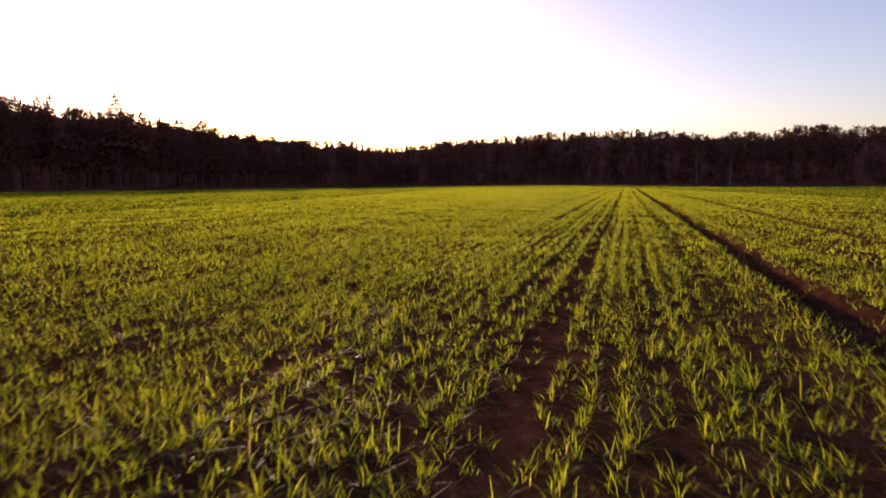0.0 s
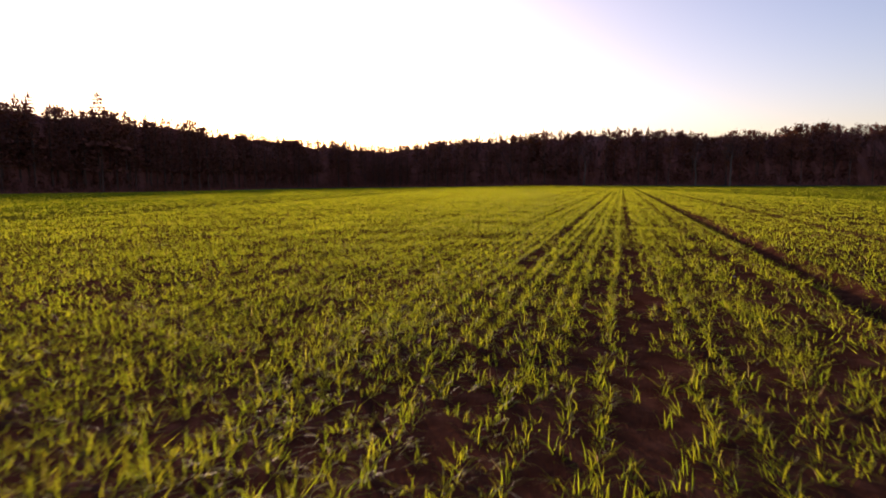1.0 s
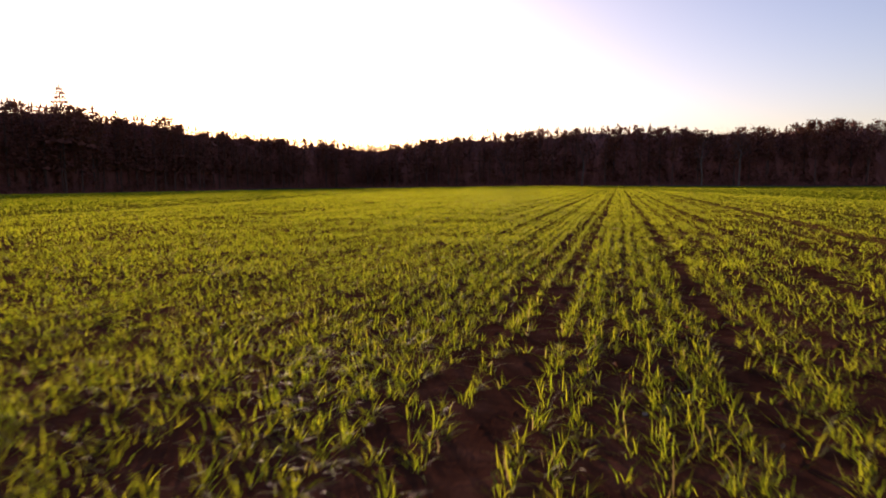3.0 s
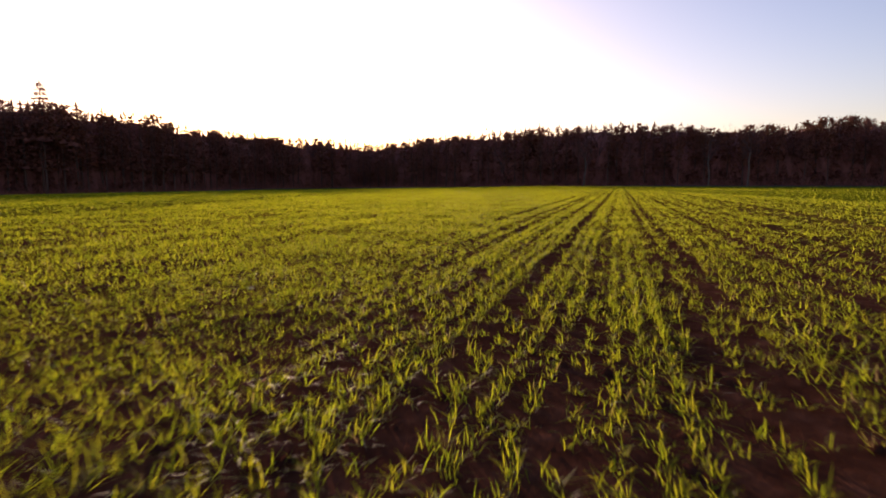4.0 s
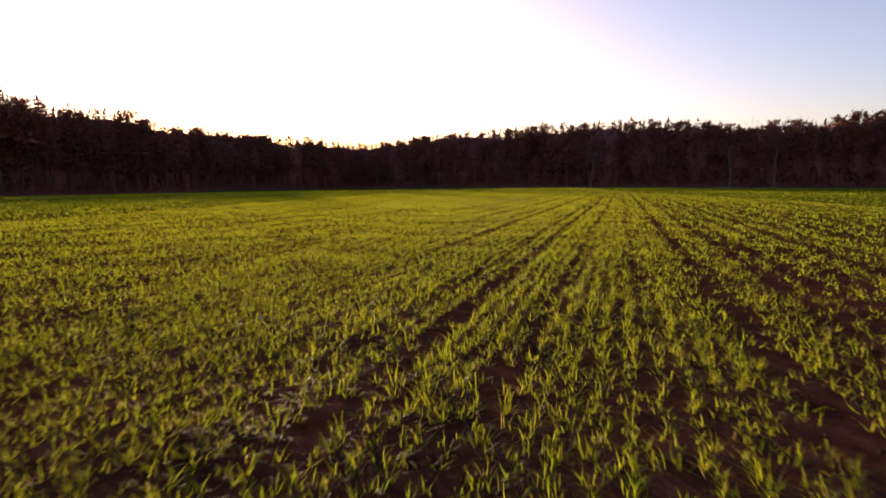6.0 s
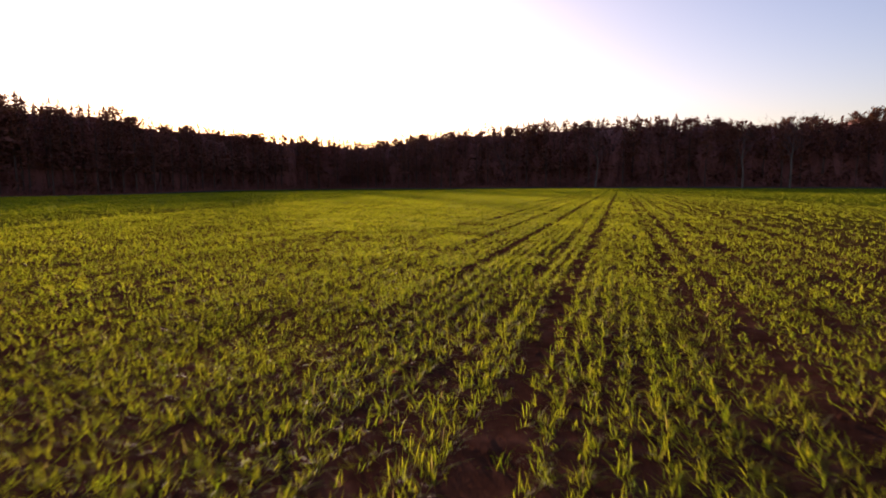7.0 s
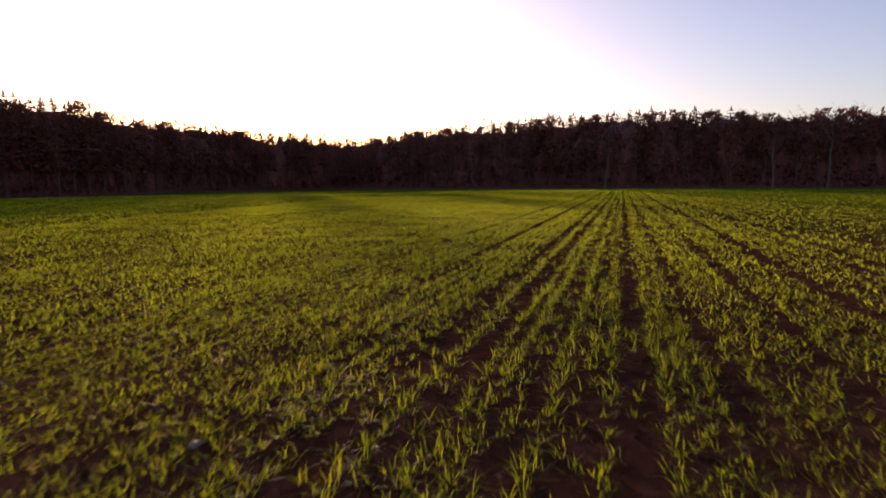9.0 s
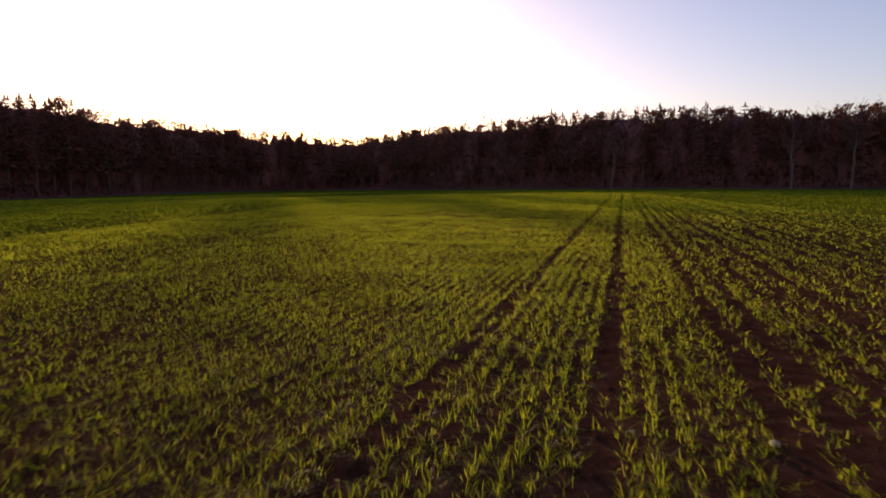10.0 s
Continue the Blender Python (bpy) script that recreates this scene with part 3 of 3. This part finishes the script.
def build_crop():
    rng = np.random.default_rng(12)
    vs, fs, n = [], [], 0

    def lay(x, y, count, long, wide, parts, even=0.0):
        nonlocal n
        v, f = blades(rng, x, y, count, long, wide, parts, even)
        vs.append(v)
        fs.append(f + n)
        n += len(v)

    # the view lies to the west of the flight line: to the east, plants are seen from farther off
    def away(x, y):
        d = off_track(x, y)
        return np.where(d < 0, -d, d * 2.1)

    def seen(x, y):
        """What lies beside and behind the start of the flight stays bare."""
        d = x - 1.8
        return y > -9.0 + np.where(d < 0, -0.66 * d, 2.5 * d)

    # close to the flight line: every leaf, with its bend
    x, y = stalks(rng, -12.5, 4.6, -7.6, 76, 0.035, stray=0.19)
    k = (np.abs(off_track(x, y)) < 0.85) & keep_plants(rng, x, y)
    lay(x[k], y[k], 7, 0.070, 0.0031, 2)
    lay(x[k], y[k], 6, 0.055, 0.0029, 1)
    # a little farther: straight leaves
    x, y = stalks(rng, -16.5, 6.5, -7.4, 79, 0.042, stray=0.21)
    d, near = away(x, y), np.abs(off_track(x, y)) < 0.85
    k = (~near | (y > 75.5)) & (d < 2.4) & keep_plants(rng, x, y)
    lay(x[k], y[k], 14, 0.066, 0.0036, 1, 0.25)
    x, y = stalks(rng, -19, 7.5, -7.2, 86, 0.052)
    d = away(x, y)
    k = ((d >= 2.4) | (y > 78.5)) & (d < 4.8) & ((np.abs(off_track(x, y)) > 0.85) | (y > 78.5)) & keep_plants(rng, x, y, floor=0.75)
    lay(x[k], y[k], 8, 0.066, 0.0056, 1, 0.5)
    x, y = stalks(rng, -27, 13, -6, 98, 0.095)
    d = away(x, y)
    k = ((d >= 4.8) | (y > 85.5)) & (d < 10) & seen(x, y) & keep_plants(rng, x, y, floor=0.85)
    lay(x[k], y[k], 6, 0.064, 0.0082, 1, 0.85)
    # the middle of the field: tufts
    x, y = stalks(rng, -52, 32, -3, 125, 0.13, 0.21)
    d = away(x, y)
    k = ((d >= 10) | (y > 97.5)) & (d < 26) & seen(x, y) & ((off_track(x, y) > 0) | (rng.random(len(x)) < 0.62)) & keep_plants(rng, x, y, floor=0.92)
    lay(x[k], y[k], 5, 0.064, 0.016, 1, 0.9)
    # far off, thin tufts over the green cover
    x, y = stalks(rng, -75, 60, 0, 190, 0.42, 0.42)
    d = away(x, y)
    k = (d >= 26) & (d < 60) & seen(x, y)
    lay(x[k], y[k], 4, 0.066, 0.027, 1, 0.9)
    x, y = stalks(rng, -125, 90, 10, 210, 1.2, 0.8)
    d = away(x, y)
    k = (d >= 60) & seen(x, y)
    lay(x[k], y[k], 4, 0.066, 0.05, 1, 0.9)
    x, y = stalks(rng, -40, 20, 84, 215, 0.6, 0.36)
    d = away(x, y)
    k = (d < 26) & (rng.random(len(x)) < 0.8) & (y > 125)
    lay(x[k], y[k], 5, 0.066, 0.026, 1, 0.9)
    ob = new("young_wheat", mesh_from("young_wheat", np.concatenate(vs), np.concatenate(fs), WHEAT))
    tagged(ob, "young green wheat in drilled rows, backlit yellow-green", "crop", kind="stuff")


build_crop()


def build_clods():
    """Crumbs of turned soil between the plants close to the flight line."""
    rng = np.random.default_rng(21)
    n = 7000
    y = rng.uniform(-6, 77, n)
    x = np.interp(y, (-10, 8, 19, 31, 44, 69, 160), (1.8, 0.55, -0.6, -2.5, -5.0, -9.4, -28)) + rng.normal(0, 1.3, n)
    size = 0.008 + 0.022 * rng.random(n) ** 3
    c = np.stack([x, y, ground_z(x, y) + size * 0.15], -1)
    axes = np.array([(1, 0, 0), (0.1, 1, 0), (-1, 0.1, 0), (0, -1, 0.1), (0, 0, 0.8)])
    t = rng.uniform(0, 6.28, n)
    rot = np.zeros((n, 3, 3))
    rot[:, 0, 0], rot[:, 0, 1], rot[:, 1, 0], rot[:, 1, 1], rot[:, 2, 2] = np.cos(t), -np.sin(t), np.sin(t), np.cos(t), 1
    v = c[:, None] + size[:, None, None] * np.einsum("nij,kj->nki", rot, axes) * rng.uniform(0.6, 1.3, (n, 5, 1))
    tri = np.array([(0, 1, 4), (1, 2, 4), (2, 3, 4), (3, 0, 4)])
    f = (np.arange(n) * 5)[:, None, None] + tri
    ob = new("soil_clods", mesh_from("soil_clods", v.reshape(-1, 3), f.reshape(-1, 3), FIELD, True))
    tagged(ob, "small brown clods of dry crumbled soil", "soil", kind="stuff")


build_clods()


def build_straw():
    """Bits of last year's straw and a few curled dead leaves on the soil."""
    rng = np.random.default_rng(23)
    for name, n, long, wide, mat, label in (("straw_bits", 1500, 0.055, 0.0035, STRAW, "scattered pale bits of old straw on the soil"),
                                            ("dead_leaves", 420, 0.03, 0.022, DEAD_LEAF, "scattered curled brown dead leaves on the soil")):
        y = rng.uniform(-6, 77, n)
        x = np.interp(y, (-10, 8, 19, 31, 44, 69, 160), (1.8, 0.55, -0.6, -2.5, -5.0, -9.4, -28)) + rng.normal(0, 1.4, n)
        t, size = rng.uniform(0, 6.28, n), long * rng.uniform(0.5, 1.4, n)
        u = np.stack([np.cos(t) * size, np.sin(t) * size, rng.uniform(-0.1, 0.35, n) * size], -1) * 0.5
        w = np.stack([-np.sin(t), np.cos(t), rng.uniform(-0.5, 0.5, n)], -1) * wide * 0.5
        c = np.stack([x, y, ground_z(x, y) + 0.006 + 0.15 * size], -1)
        up = np.array([0, 0, 1.0]) * (wide * 0.5)
        v = np.stack([c - u, c - w + up, c + w + up, c + u], 1)
        f = (np.arange(n) * 4)[:, None, None] + np.array([(0, 2, 1), (1, 2, 3)])
        tagged(new(name, mesh_from(name, v.reshape(-1, 3), f.reshape(-1, 3), mat)), label, "field litter", kind="stuff")


build_straw()


def build_stones():
    """Pale flints lying on the soil between the rows."""
    rng = random.Random(3)
    kinds = []
    for k in range(3):
        bm = bmesh.new()
        bmesh.ops.create_icosphere(bm, subdivisions=2, radius=0.5)
        for v in bm.verts:
            v.co *= 1 + 0.35 * (noise.noise(v.co * 1.7 + Vector((k * 9, 0, 0)))) + 0.12 * noise.noise(v.co * 5)
            v.co.z *= 0.62
        me = bpy.data.meshes.new("stone")
        bm.to_mesh(me)
        bm.free()
        me.materials.append(STONE)
        kinds.append(me)
    for k in range(70):
        y = rng.uniform(-4, 76)
        x = float(np.interp(y, (-10, 8, 19, 31, 44, 69, 160), (1.8, 0.55, -0.6, -2.5, -5.0, -9.4, -28))) + rng.uniform(-2.2, 2.2)
        s = rng.choice((0.012, 0.016, 0.02, 0.026, 0.038))
        ob = new("stone", kinds[k % 3])
        ob.matrix_basis = Matrix.Translation((x, y, float(ground_z(x, y)) + 0.12 * s)) @ Matrix.Rotation(rng.uniform(0, 6.28), 4, "Z") @ Matrix.Diagonal((s * rng.uniform(0.9, 1.4), s, s, 1))
        tagged(ob, "small pale stone lying on the soil between rows", "stone", "stones in the field")

    # one larger stone and one curled leaf that stand out
    ob = new("stone", kinds[1])
    ob.matrix_basis = Matrix.Translation((-1.67, 29.06, float(ground_z(-1.67, 29.06)) + 0.008)) @ Matrix.Diagonal((0.046, 0.05, 0.06, 1))
    tagged(ob, "larger pale grey stone lying between the wheat rows", "stone", "stones in the field")
    bm = bmesh.new()
    rows = []
    for k in range(9):
        q = k / 8
        half = 0.011 * math.sin(math.pi * min(0.97, q * 0.9 + 0.08)) + 0.001
        mid = Vector((0.13 * (q - 0.5), 0.014 * math.sin(q * 5), 0.012 + 0.02 * math.sin(q * 7) ** 2))
        rows.append([bm.verts.new(mid + Vector((0, d * half, abs(d) * half * 0.7))) for d in (-1, 0, 1)])
    for one, two in zip(rows, rows[1:]):
        for k in range(2):
            bm.faces.new((one[k], one[k + 1], two[k + 1], two[k]))
    me = bpy.data.meshes.new("dry_leaf")
    bm.to_mesh(me)
    bm.free()
    me.materials.append(STRAW)
    ob = new("dry_leaf", me)
    ob.matrix_basis = pose(0.18, 20.05, float(ground_z(0.18, 20.05)) + 0.012, 0, 0, 12)
    tagged(ob, "long curled pale dry leaf lying on the young wheat", "dry leaf")


build_stones()
